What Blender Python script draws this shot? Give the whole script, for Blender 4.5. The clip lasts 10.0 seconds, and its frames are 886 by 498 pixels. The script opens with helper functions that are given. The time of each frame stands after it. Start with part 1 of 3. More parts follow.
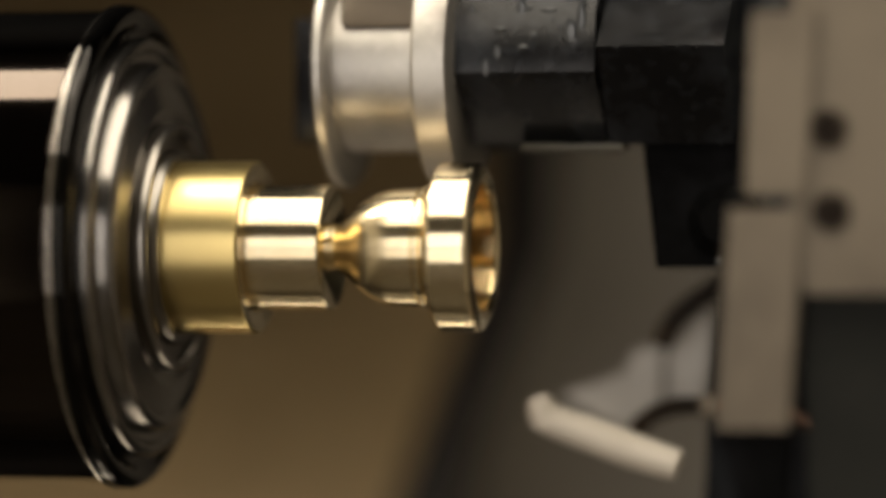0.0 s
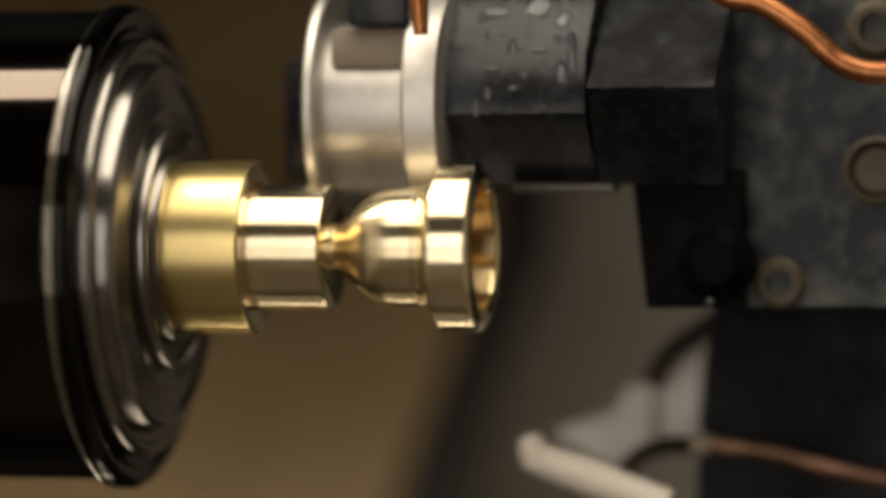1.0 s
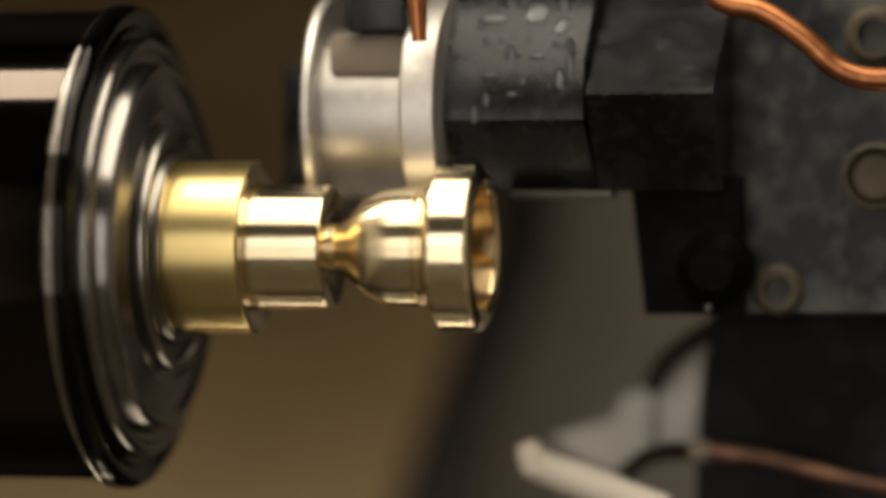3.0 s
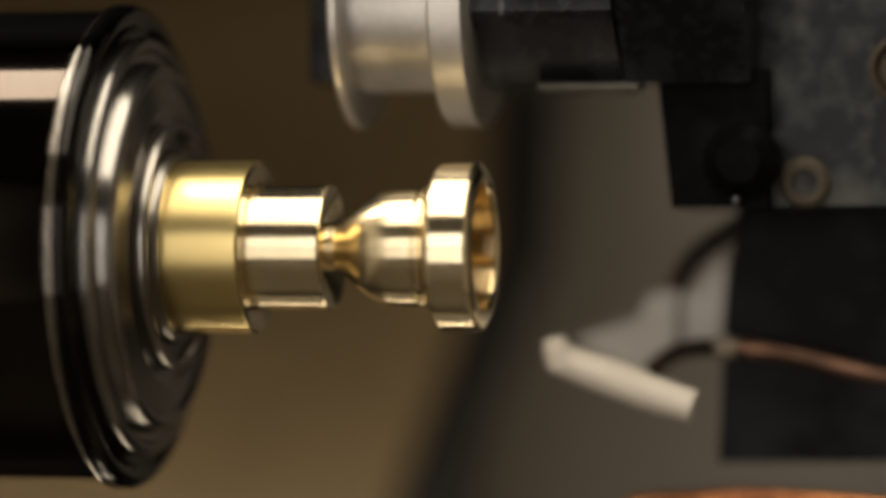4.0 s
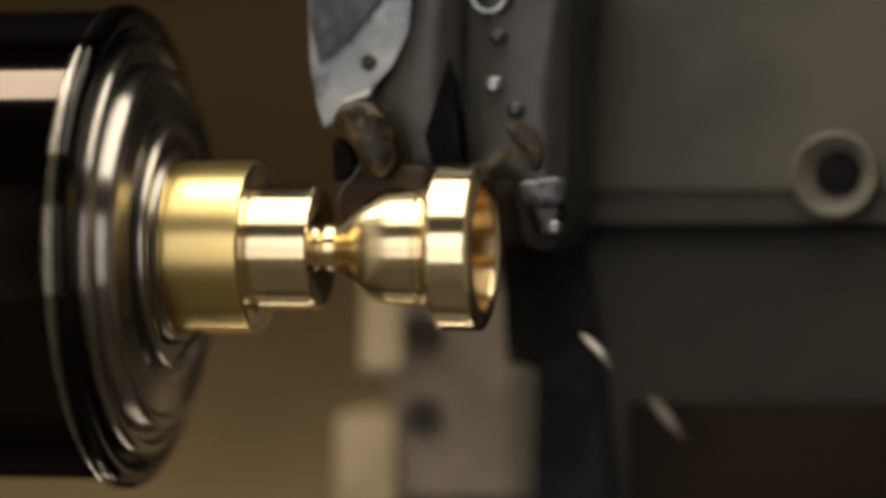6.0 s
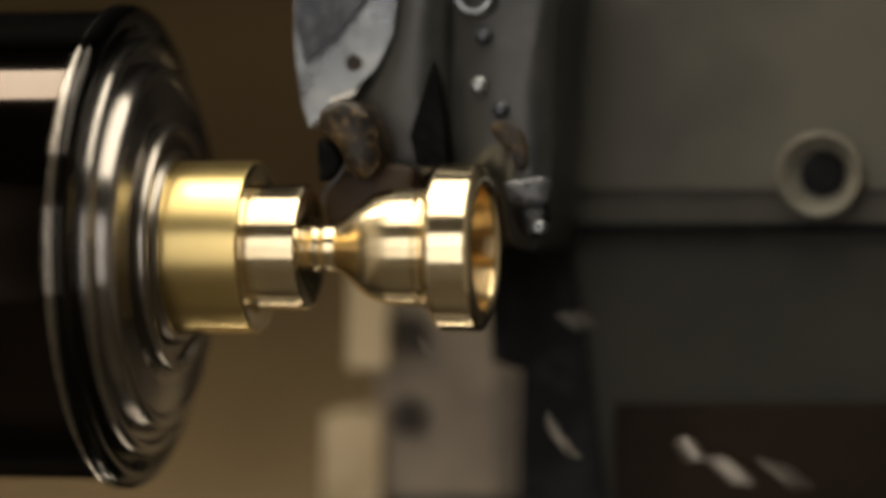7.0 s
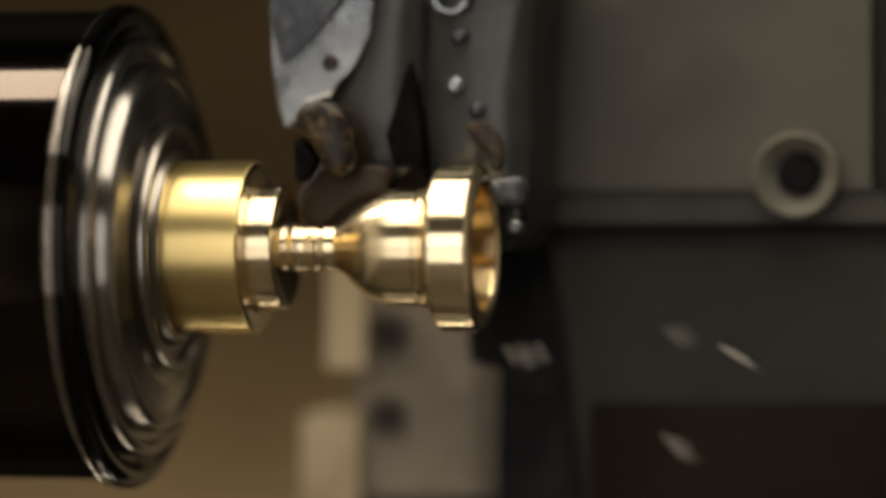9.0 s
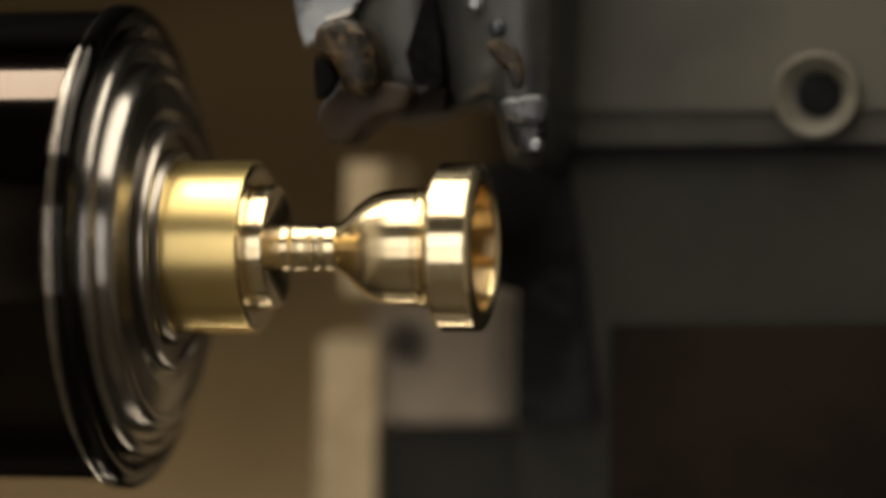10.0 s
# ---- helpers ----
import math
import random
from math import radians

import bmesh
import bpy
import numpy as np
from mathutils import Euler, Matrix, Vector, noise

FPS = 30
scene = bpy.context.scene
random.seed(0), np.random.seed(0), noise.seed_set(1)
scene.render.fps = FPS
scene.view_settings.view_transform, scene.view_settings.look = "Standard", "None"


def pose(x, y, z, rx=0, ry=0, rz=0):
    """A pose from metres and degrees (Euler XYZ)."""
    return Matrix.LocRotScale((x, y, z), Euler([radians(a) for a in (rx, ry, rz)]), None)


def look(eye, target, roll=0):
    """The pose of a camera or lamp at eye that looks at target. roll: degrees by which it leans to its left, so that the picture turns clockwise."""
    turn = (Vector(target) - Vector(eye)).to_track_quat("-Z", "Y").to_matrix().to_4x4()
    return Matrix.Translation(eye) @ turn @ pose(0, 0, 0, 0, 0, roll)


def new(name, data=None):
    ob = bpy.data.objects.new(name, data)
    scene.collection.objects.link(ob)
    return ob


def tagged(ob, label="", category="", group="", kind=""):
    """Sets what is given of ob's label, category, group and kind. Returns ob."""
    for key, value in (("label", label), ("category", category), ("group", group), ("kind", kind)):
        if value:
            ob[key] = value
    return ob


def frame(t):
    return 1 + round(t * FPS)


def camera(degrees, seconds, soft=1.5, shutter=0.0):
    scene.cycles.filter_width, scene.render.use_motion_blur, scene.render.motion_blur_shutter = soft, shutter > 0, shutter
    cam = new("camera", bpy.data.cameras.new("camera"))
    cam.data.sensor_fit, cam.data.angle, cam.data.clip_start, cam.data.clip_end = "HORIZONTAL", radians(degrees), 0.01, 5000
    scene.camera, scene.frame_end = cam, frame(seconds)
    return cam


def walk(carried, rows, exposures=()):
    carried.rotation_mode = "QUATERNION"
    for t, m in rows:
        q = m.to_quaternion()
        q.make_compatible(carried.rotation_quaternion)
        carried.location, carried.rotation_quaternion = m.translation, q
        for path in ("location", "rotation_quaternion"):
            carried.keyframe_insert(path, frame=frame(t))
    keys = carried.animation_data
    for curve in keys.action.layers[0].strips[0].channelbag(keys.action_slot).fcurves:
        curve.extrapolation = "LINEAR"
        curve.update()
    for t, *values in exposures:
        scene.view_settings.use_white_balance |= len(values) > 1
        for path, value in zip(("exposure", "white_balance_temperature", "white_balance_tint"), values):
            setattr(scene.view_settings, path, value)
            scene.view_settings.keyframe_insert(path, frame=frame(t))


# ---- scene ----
cam = camera(13.45, 10.0, soft=4.4, shutter=0.12)
EYE = (0.1258, -0.5867, -0.0003)
AIM = (EYE[0] - 0.21917, EYE[1] + 0.97569, EYE[2])
walk(cam, [(0.0, look(EYE, AIM)), (10.0, look(EYE, AIM))])
cam.data.dof.use_dof = True
cam.data.dof.focus_distance = 0.60
cam.data.dof.aperture_fstop = 3.6

# ---- light: a lamp panel under the hood, and the daylight in the door's window ----
world = bpy.data.worlds.new("world")
scene.world = world
world.use_nodes = True
world.node_tree.nodes["Background"].inputs["Color"].default_value = (0.9, 0.95, 1.0, 1)
world.node_tree.nodes["Background"].inputs["Strength"].default_value = 0.05
scene.view_settings.exposure = 0.37


def area_lamp(name, m, sx, sy, watts, colour):
    lamp = bpy.data.lights.new(name, "AREA")
    lamp.shape, lamp.size, lamp.size_y, lamp.energy, lamp.color = "RECTANGLE", sx, sy, watts, colour
    ob = new(name, lamp)
    ob.matrix_world = m
    return ob


WARM = (1.0, 0.89, 0.72)
area_lamp("hood_light", pose(0.02, -0.16, 0.345), 0.34, 0.44, 1.75, WARM)
area_lamp("hood_light", pose(-0.23, -0.058, 0.345), 0.16, 0.11, 0.62, WARM)
area_lamp("window_light", look((-0.06, -0.74, 0.118), (-0.06, 0.0, 0.118)), 0.34, 0.25, 0.62, (1.0, 0.915, 0.83))
area_lamp("window_light", look((-0.06, -0.74, -0.150), (-0.06, 0.0, -0.150)), 0.34, 0.26, 0.48, (1.0, 0.895, 0.79))


# ---- materials ----
class Mat:
    """A node material being put together."""

    def __init__(self, name, colour=(0.5, 0.5, 0.5), rough=0.5, metal=0.0):
        self.m = bpy.data.materials.new(name)
        self.m.use_nodes = True
        self.t = self.m.node_tree
        self.b = self.t.nodes["Principled BSDF"]
        self.b.inputs["Base Color"].default_value = (*colour, 1)
        self.b.inputs["Roughness"].default_value = rough
        self.b.inputs["Metallic"].default_value = metal
        self.co = self.t.nodes.new("ShaderNodeTexCoord").outputs["Object"]

    def node(self, kind, **vals):
        n = self.t.nodes.new(kind)
        for k, v in vals.items():
            n.inputs[k].default_value = v
        return n

    def link(self, a, b):
        self.t.links.new(a, b)

    def noise(self, scale, detail=4.0, stretch=(1, 1, 1), rough=0.55):
        mp = self.node("ShaderNodeMapping", Scale=stretch)
        self.link(self.co, mp.inputs["Vector"])
        n = self.node("ShaderNodeTexNoise", Scale=scale, Detail=detail, Roughness=rough)
        self.link(mp.outputs["Vector"], n.inputs["Vector"])
        return n.outputs["Fac"]

    def ramp(self, fac, stops):
        r = self.node("ShaderNodeValToRGB")
        e = r.color_ramp.elements
        while len(e) < len(stops):
            e.new(0.5)
        for el, (p, c) in zip(e, stops):
            el.position = p
            el.color = (*c, 1) if len(c) == 3 else c
        self.link(fac, r.inputs["Fac"])
        return r.outputs["Color"]

    def mix(self, fac, a, b):
        n = self.t.nodes.new("ShaderNodeMix")
        n.data_type = "RGBA"
        self.link(fac, n.inputs[0])
        for v, s in ((a, n.inputs[6]), (b, n.inputs[7])):
            if isinstance(v, tuple):
                s.default_value = (*v, 1)
            else:
                self.link(v, s)
        return n.outputs[2]

    def colour(self, out):
        self.link(out, self.b.inputs["Base Color"])
        return self

    def rough(self, fac, lo, hi):
        mr = self.node("ShaderNodeMapRange")
        mr.inputs["To Min"].default_value, mr.inputs["To Max"].default_value = lo, hi
        self.link(fac, mr.inputs["Value"])
        self.link(mr.outputs["Result"], self.b.inputs["Roughness"])
        return self

    def bump(self, fac, strength, dist):
        n = self.node("ShaderNodeBump", Strength=strength, Distance=dist)
        self.link(fac, n.inputs["Height"])
        if self.b.inputs["Normal"].is_linked:
            self.link(self.b.inputs["Normal"].links[0].from_socket, n.inputs["Normal"])
        self.link(n.outputs["Normal"], self.b.inputs["Normal"])
        return self


def turned(name, c1, c2, lo, hi, pitch, depth, brushed=0.0):
    """Lathe-turned metal: rings along the axis of turning, fine feed marks and broader tint bands."""
    m = Mat(name, c1, lo, 1.0)
    fine = m.noise(pitch, 3.0, (1, 0.0, 0.0), 0.7)
    broad = m.noise(160, 2.0, (1, 0.0, 0.0))
    m.colour(m.mix(broad, c1, c2)).rough(broad, lo, hi).bump(fine, 0.35, depth)
    if brushed:
        round_axis = m.t.nodes.new("ShaderNodeTangent")
        round_axis.direction_type, round_axis.axis = "RADIAL", "X"
        m.link(round_axis.outputs["Tangent"], m.b.inputs["Tangent"])
        m.b.inputs["Anisotropic"].default_value = brushed
        m.b.inputs["Anisotropic Rotation"].default_value = 0.25
    return m.m


def cast(name, dark, mid, light, lo, hi, scale, metal=0.0, relief=0.0006, spec=0.5):
    """Oily cast or rolled metal with dried coolant stains."""
    m = Mat(name, mid, lo, metal)
    m.b.inputs["Specular IOR Level"].default_value = spec
    big = m.noise(scale, 6.0)
    small = m.noise(scale * 6, 5.0)
    base = m.ramp(big, [(0.38, dark), (0.50, mid), (0.63, light)])
    speck = m.ramp(small, [(0.50, (0, 0, 0)), (0.72, (0.7, 0.7, 0.7))])
    m.colour(m.mix(speck, base, light)).rough(big, lo, hi)
    m.bump(small, 0.4, relief).bump(big, 0.4, relief * 2)
    return m.m


BRASS = turned("turned_brass", (0.93, 0.81, 0.57), (0.90, 0.76, 0.49), 0.17, 0.24, 2600, 0.000006, 0.9)
BRASS_SOFT = turned("satin_turned_brass", (0.93, 0.81, 0.56), (0.91, 0.77, 0.50), 0.18, 0.25, 2600, 0.000006, 0.9)
# Darker than the outer brass: the bowl's inner reflections put into the colour.
BRASS_CUP = turned("bowl_reflection_brass", (0.84, 0.66, 0.38), (0.80, 0.62, 0.34), 0.24, 0.30, 2600, 0.00002, 0.9)
BRASS_BAR = turned("drawn_brass", (0.84, 0.665, 0.295), (0.82, 0.645, 0.275), 0.27, 0.29, 900, 0.000003)
NOSE = turned("ground_steel", (0.32, 0.303, 0.282), (0.235, 0.222, 0.206), 0.22, 0.29, 900, 0.00003, 0.7)
RING = turned("polished_ring", (0.024, 0.0225, 0.0215), (0.020, 0.019, 0.018), 0.07, 0.10, 700, 0.00002)
CHROME = turned("bright_polished_edge", (0.50, 0.475, 0.44), (0.45, 0.425, 0.39), 0.06, 0.10, 700, 0.00001)
COLLET = turned("dull_collet_steel", (0.27, 0.25, 0.225), (0.22, 0.205, 0.185), 0.25, 0.32, 700, 0.00001)
BLACK_BODY = turned("black_oxide_body", (0.050, 0.041, 0.035), (0.045, 0.037, 0.031), 0.06, 0.09, 200, 0.000002)
BLACK_STEEL = cast("black_oxide_steel", (0.003, 0.003, 0.004), (0.006, 0.006, 0.007), (0.020, 0.022, 0.026), 0.16, 0.34, 70, 0.0, 0.0002, 0.27)
STAINED = cast("stained_cast_iron", (0.003, 0.004, 0.006), (0.006, 0.009, 0.012), (0.075, 0.078, 0.070), 0.25, 0.6, 38, 0.0, 0.0010, 0.22)
SILVER = cast("satin_nickel_steel", (0.48, 0.46, 0.43), (0.56, 0.54, 0.50), (0.66, 0.63, 0.59), 0.40, 0.52, 60, 0.95, 0.0001)
TOOL_STEEL = cast("worn_tool_steel", (0.08, 0.09, 0.105), (0.14, 0.152, 0.162), (0.26, 0.27, 0.275), 0.16, 0.40, 30, 0.8, 0.0005)
CARBIDE = cast("carbide", (0.007, 0.006, 0.005), (0.022, 0.017, 0.012), (0.11, 0.073, 0.036), 0.24, 0.46, 90, 0.2, 0.0006, 0.25)
# Lighter than the plate: the bright halo round the bolt, put into the colour.
SEAT = cast("lightened_steel", (0.10, 0.096, 0.078), (0.145, 0.138, 0.112), (0.20, 0.19, 0.155), 0.3, 0.5, 40, 0.0, 0.0002, 0.3)
# Darkened copy of the pale alloy, for the stand-in station and groove shade.
DULL_ALLOY = cast("dimmed_alloy", (0.13, 0.110, 0.086), (0.175, 0.147, 0.113), (0.23, 0.195, 0.15), 0.45, 0.6, 22, 0.0, 0.0002, 0.2)
LEDGE = cast("dull_turret_ledge", (0.024, 0.0238, 0.0205), (0.032, 0.0315, 0.027), (0.048, 0.046, 0.039), 0.45, 0.65, 12, 0.0, 0.0002, 0.2)
PLATE = cast("oily_turret_plate", (0.033, 0.0318, 0.027), (0.043, 0.0415, 0.035), (0.068, 0.065, 0.052), 0.45, 0.6, 11, 0.0, 0.0002, 0.25)
# Darker copy of the turret plate, with its shade put into the colour.
SHADED_PLATE = cast("shaded_turret_steel", (0.0145, 0.0152, 0.0132), (0.020, 0.0207, 0.018), (0.029, 0.0288, 0.025), 0.5, 0.7, 12, 0.0, 0.0002, 0.12)
DARK_BROWN = cast("brown_guard", (0.0070, 0.005, 0.004), (0.0108, 0.0074, 0.0058), (0.017, 0.0118, 0.0088), 0.5, 0.7, 18, 0.0, 0.0002, 0.05)
LOWER = cast("oily_blue_black_box_and_shade", (0.002, 0.002, 0.0025), (0.004, 0.004, 0.005), (0.018, 0.020, 0.023), 0.3, 0.6, 30, 0.0, 0.0006, 0.06)
NOSE_BROWN = cast("shaded_brown_steel", (0.010, 0.0065, 0.0045), (0.018, 0.012, 0.008), (0.034, 0.023, 0.015), 0.3, 0.5, 60, 0.0, 0.0004, 0.15)
TAN = cast("tan_sludge", (0.040, 0.032, 0.020), (0.060, 0.047, 0.030), (0.085, 0.070, 0.048), 0.4, 0.6, 60, 0.0, 0.0006, 0.2)
DULL_COPPER = cast("dull_copper", (0.040, 0.020, 0.011), (0.085, 0.040, 0.022), (0.20, 0.105, 0.065), 0.25, 0.45, 90, 0.6, 0.0001)
OILY = cast("oily_clamp_steel", (0.017, 0.018, 0.0175), (0.026, 0.027, 0.026), (0.042, 0.043, 0.041), 0.26, 0.44, 22, 0.0, 0.0004, 0.4)
BLUED = cast("blued_steel", (0.012, 0.015, 0.022), (0.026, 0.031, 0.042), (0.055, 0.060, 0.070), 0.2, 0.4, 60, 0.3, 0.0010, 0.5)
PALE = cast("pale_alloy_block", (0.18, 0.148, 0.112), (0.24, 0.20, 0.152), (0.32, 0.27, 0.21), 0.45, 0.6, 22, 0.0, 0.0002, 0.3)
CREAM = cast("cream_nylon", (0.80, 0.73, 0.62), (0.86, 0.79, 0.68), (0.90, 0.83, 0.72), 0.45, 0.6, 40, 0.0, 0.0002)
COPPER = cast("copper_tube", (0.20, 0.07, 0.025), (0.36, 0.135, 0.048), (0.48, 0.20, 0.075), 0.25, 0.42, 60, 0.8, 0.0001)
HOSE = cast("dark_hose", (0.010, 0.007, 0.0045), (0.022, 0.015, 0.009), (0.045, 0.030, 0.018), 0.4, 0.6, 60, 0.0, 0.0001, 0.2)
WALL = cast("brown_painted_sheet", (0.20, 0.140, 0.068), (0.23, 0.162, 0.080), (0.265, 0.19, 0.098), 0.45, 0.6, 9, 0.0, 0.0003, 0.2)
WALL_GREY = cast("grey_painted_sheet", (0.33, 0.295, 0.25), (0.38, 0.345, 0.29), (0.43, 0.39, 0.33), 0.45, 0.6, 9, 0.0, 0.0003, 0.2)
GUARD = cast("dark_sheet_and_gap_shade", (0.016, 0.013, 0.011), (0.022, 0.018, 0.015), (0.034, 0.029, 0.024), 0.5, 0.7, 12, 0.0, 0.0002, 0.2)
HEADSTOCK = cast("pale_headstock_paint", (0.52, 0.48, 0.40), (0.58, 0.54, 0.46), (0.64, 0.60, 0.52), 0.4, 0.5, 10, 0.0, 0.0002)
WATER = Mat("coolant_drops", (0.040, 0.043, 0.046), 0.08, 0.0).m
MATT_BLACK = cast("matt_black_steel_and_shade", (0.002, 0.002, 0.002), (0.003, 0.003, 0.003), (0.008, 0.008, 0.009), 0.4, 0.6, 90, 0.0, 0.0003, 0.03)
TRAY = cast("oily_swarf_tray", (0.03, 0.025, 0.016), (0.05, 0.04, 0.025), (0.10, 0.08, 0.05), 0.4, 0.6, 60, 0.0, 0.001)
CABINET = cast("dark_cabinet_paint", (0.030, 0.028, 0.026), (0.038, 0.036, 0.033), (0.05, 0.048, 0.044), 0.4, 0.5, 10, 0.0, 0.0002, 0.3)
COVER = cast("polished_reflector", (0.58, 0.55, 0.51), (0.64, 0.61, 0.57), (0.70, 0.67, 0.62), 0.12, 0.22, 12, 0.95, 0.0002)
BRACKET = cast("pale_alloy_bracket", (0.48, 0.46, 0.43), (0.56, 0.535, 0.50), (0.64, 0.61, 0.56), 0.35, 0.5, 30, 0.0, 0.0002)
GIB = cast("yellowed_slide_strip", (0.42, 0.33, 0.20), (0.50, 0.40, 0.255), (0.57, 0.47, 0.31), 0.45, 0.6, 30, 0.0, 0.0002, 0.3)
FOOT = cast("worn_grey_foot", (0.05, 0.054, 0.062), (0.085, 0.093, 0.105), (0.15, 0.16, 0.18), 0.2, 0.4, 50, 0.2, 0.0010)
CHIP = cast("brass_chip", (0.22, 0.205, 0.185), (0.34, 0.32, 0.295), (0.50, 0.48, 0.45), 0.25, 0.42, 400, 0.5, 0.0001)


# ---- mesh helpers ----
def part(name, bm, material, parent=None, label="", m=None, smooth=40):
    """Links a bmesh as one mesh object under a thing or a part. m: a change of place for its points."""
    if m is not None:
        bmesh.ops.transform(bm, matrix=m, verts=bm.verts)
    bmesh.ops.recalc_face_normals(bm, faces=bm.faces)
    me = bpy.data.meshes.new(name)
    for f in bm.faces:
        f.smooth = smooth > 0
    if smooth > 0:
        for e in bm.edges:
            e.smooth = len(e.link_faces) == 2 and e.calc_face_angle(0) < radians(smooth)
    bm.to_mesh(me)
    bm.free()
    me.materials.append(material)
    ob = new(name, me)
    ob.parent = parent
    if label:
        tagged(ob, label)
    return ob


def lathe(profile, n=128, closed=False):
    """A solid of revolution round the x axis from (x, radius) pairs, with holding loops beside the corners."""
    bm = bmesh.new()
    rings = []
    loops = []
    ends = list(zip(profile, profile[1:])) + ([(profile[-1], profile[0])] if closed else [])
    for (xa, ra), (xb, rb) in ends:
        loops.append((xa, ra))
        d = math.hypot(xb - xa, rb - ra)
        if d > 0.0019 and min(ra, rb) > 0:
            for u in (0.00015 / d, 1 - 0.00015 / d):
                loops.append((xa + (xb - xa) * u, ra + (rb - ra) * u))
    if not closed:
        loops.append(profile[-1])
    for x, r in loops:
        if r <= 0:
            rings.append([bm.verts.new((x, 0, 0))])
        else:
            rings.append([bm.verts.new((x, r * math.cos(2 * math.pi * i / n), r * math.sin(2 * math.pi * i / n))) for i in range(n)])
    pairs = list(zip(rings, rings[1:]))
    if closed:
        pairs.append((rings[-1], rings[0]))
    for a, b in pairs:
        for i in range(n):
            j = (i + 1) % n
            q = [a[i % len(a)], a[j % len(a)], b[j % len(b)], b[i % len(b)]]
            q = list(dict.fromkeys(q))
            if len(q) >= 3:
                bm.faces.new(q)
    return bm


def soften(bm, w, seg=2):
    if w > 0:
        bmesh.ops.bevel(bm, geom=[e for e in bm.edges if len(e.link_faces) == 2 and e.calc_face_angle(0) > 0.35], offset=w, segments=seg, affect="EDGES", profile=0.5)
    return bm


def box(lo, hi, w=0.0006):
    bm = bmesh.new()
    bmesh.ops.create_cube(bm, size=1)
    for v in bm.verts:
        v.co = Vector([lo[i] + (hi[i] - lo[i]) * (v.co[i] + 0.5) for i in range(3)])
    return soften(bm, w)


def prism(points, offset, w=0.0006, seg=2):
    """A polygon of 3D points drawn out along offset."""
    bm = bmesh.new()
    a = [bm.verts.new(p) for p in points]
    b = [bm.verts.new(Vector(p) + Vector(offset)) for p in points]
    bm.faces.new(a)
    bm.faces.new(b[::-1])
    for i in range(len(a)):
        j = (i + 1) % len(a)
        bm.faces.new((a[i], a[j], b[j], b[i]))
    return soften(bm, w, seg)


def lump(points, depth, bulge):
    """A worn, rounded casting: an outline in the xz plane, domed towards -y and drawn back along +y."""
    ends = [Vector(p) for p in points]
    n = len(ends)
    outline = []
    for i in range(n):
        p0, p1, p2, p3 = ends[i - 1], ends[i], ends[(i + 1) % n], ends[(i + 2) % n]
        for t in (0.0, 0.25, 0.5, 0.75):
            outline.append(0.5 * (2 * p1 + (p2 - p0) * t + (2 * p0 - 5 * p1 + 4 * p2 - p3) * t * t + (3 * p1 - p0 - 3 * p2 + p3) * t ** 3))
    centre = sum(outline, Vector()) / len(outline)
    bm = bmesh.new()
    rings = [[bm.verts.new(p + Vector((0, depth, 0))) for p in outline]]
    for u in (1.0, 0.97, 0.9, 0.78, 0.62, 0.42, 0.2):
        rise = bulge * math.sqrt(1 - u * u)
        rings.append([bm.verts.new(centre + (p - centre) * u - Vector((0, rise, 0))) for p in outline])
    for a, b in zip(rings, rings[1:]):
        for i in range(len(a)):
            j = (i + 1) % len(a)
            bm.faces.new((a[i], a[j], b[j], b[i]))
    bm.faces.new(rings[0])
    bm.faces.new(rings[-1])
    return bm


def spline(points, k=8):
    pts = [Vector(p) for p in points]
    ext = [2 * pts[0] - pts[1], *pts, 2 * pts[-1] - pts[-2]]
    out = []
    for i in range(1, len(ext) - 2):
        p0, p1, p2, p3 = ext[i - 1:i + 3]
        for j in range(k):
            t = j / k
            out.append(0.5 * (2 * p1 + (p2 - p0) * t + (2 * p0 - 5 * p1 + 4 * p2 - p3) * t * t + (3 * p1 - p0 - 3 * p2 + p3) * t ** 3))
    return out + [pts[-1]]


def tube(points, radius, n=20, k=8):
    """A round bar or pipe bent through points; radius may be a list, end to end."""
    pts = spline(points, k)
    bm = bmesh.new()
    rings = []
    up = Vector((0, 0.3, 1))
    for i, p in enumerate(pts):
        d = (pts[min(i + 1, len(pts) - 1)] - pts[max(i - 1, 0)]).normalized()
        u = d.cross(up).normalized()
        v = d.cross(u)
        if isinstance(radius, (int, float)):
            r = radius
        else:
            s = i / (len(pts) - 1) * (len(radius) - 1)
            j = min(int(s), len(radius) - 2)
            r = radius[j] + (radius[j + 1] - radius[j]) * (s - j)
        rings.append([bm.verts.new(p + r * (u * math.cos(2 * math.pi * q / n) + v * math.sin(2 * math.pi * q / n))) for q in range(n)])
    for a, b in zip(rings, rings[1:]):
        for i in range(n):
            bm.faces.new((a[i], a[(i + 1) % n], b[(i + 1) % n], b[i]))
    bm.faces.new(rings[0][::-1])
    bm.faces.new(rings[-1])
    return bm


def ring_plate(centre, r_out, r_in, depth, n=48, w=0.0):
    """A washer whose axis points along y, its front at centre."""
    bm = lathe([(0, r_in), (0, r_out - w), (w, r_out), (depth, r_out), (depth, r_in)], n, True)
    bmesh.ops.transform(bm, matrix=Matrix.Translation(centre) @ pose(0, 0, 0, 0, 0, 90), verts=bm.verts)
    return bm


def structure(name, bm, material, label, category):
    return tagged(part(name, bm, material), label, category, kind="structure")


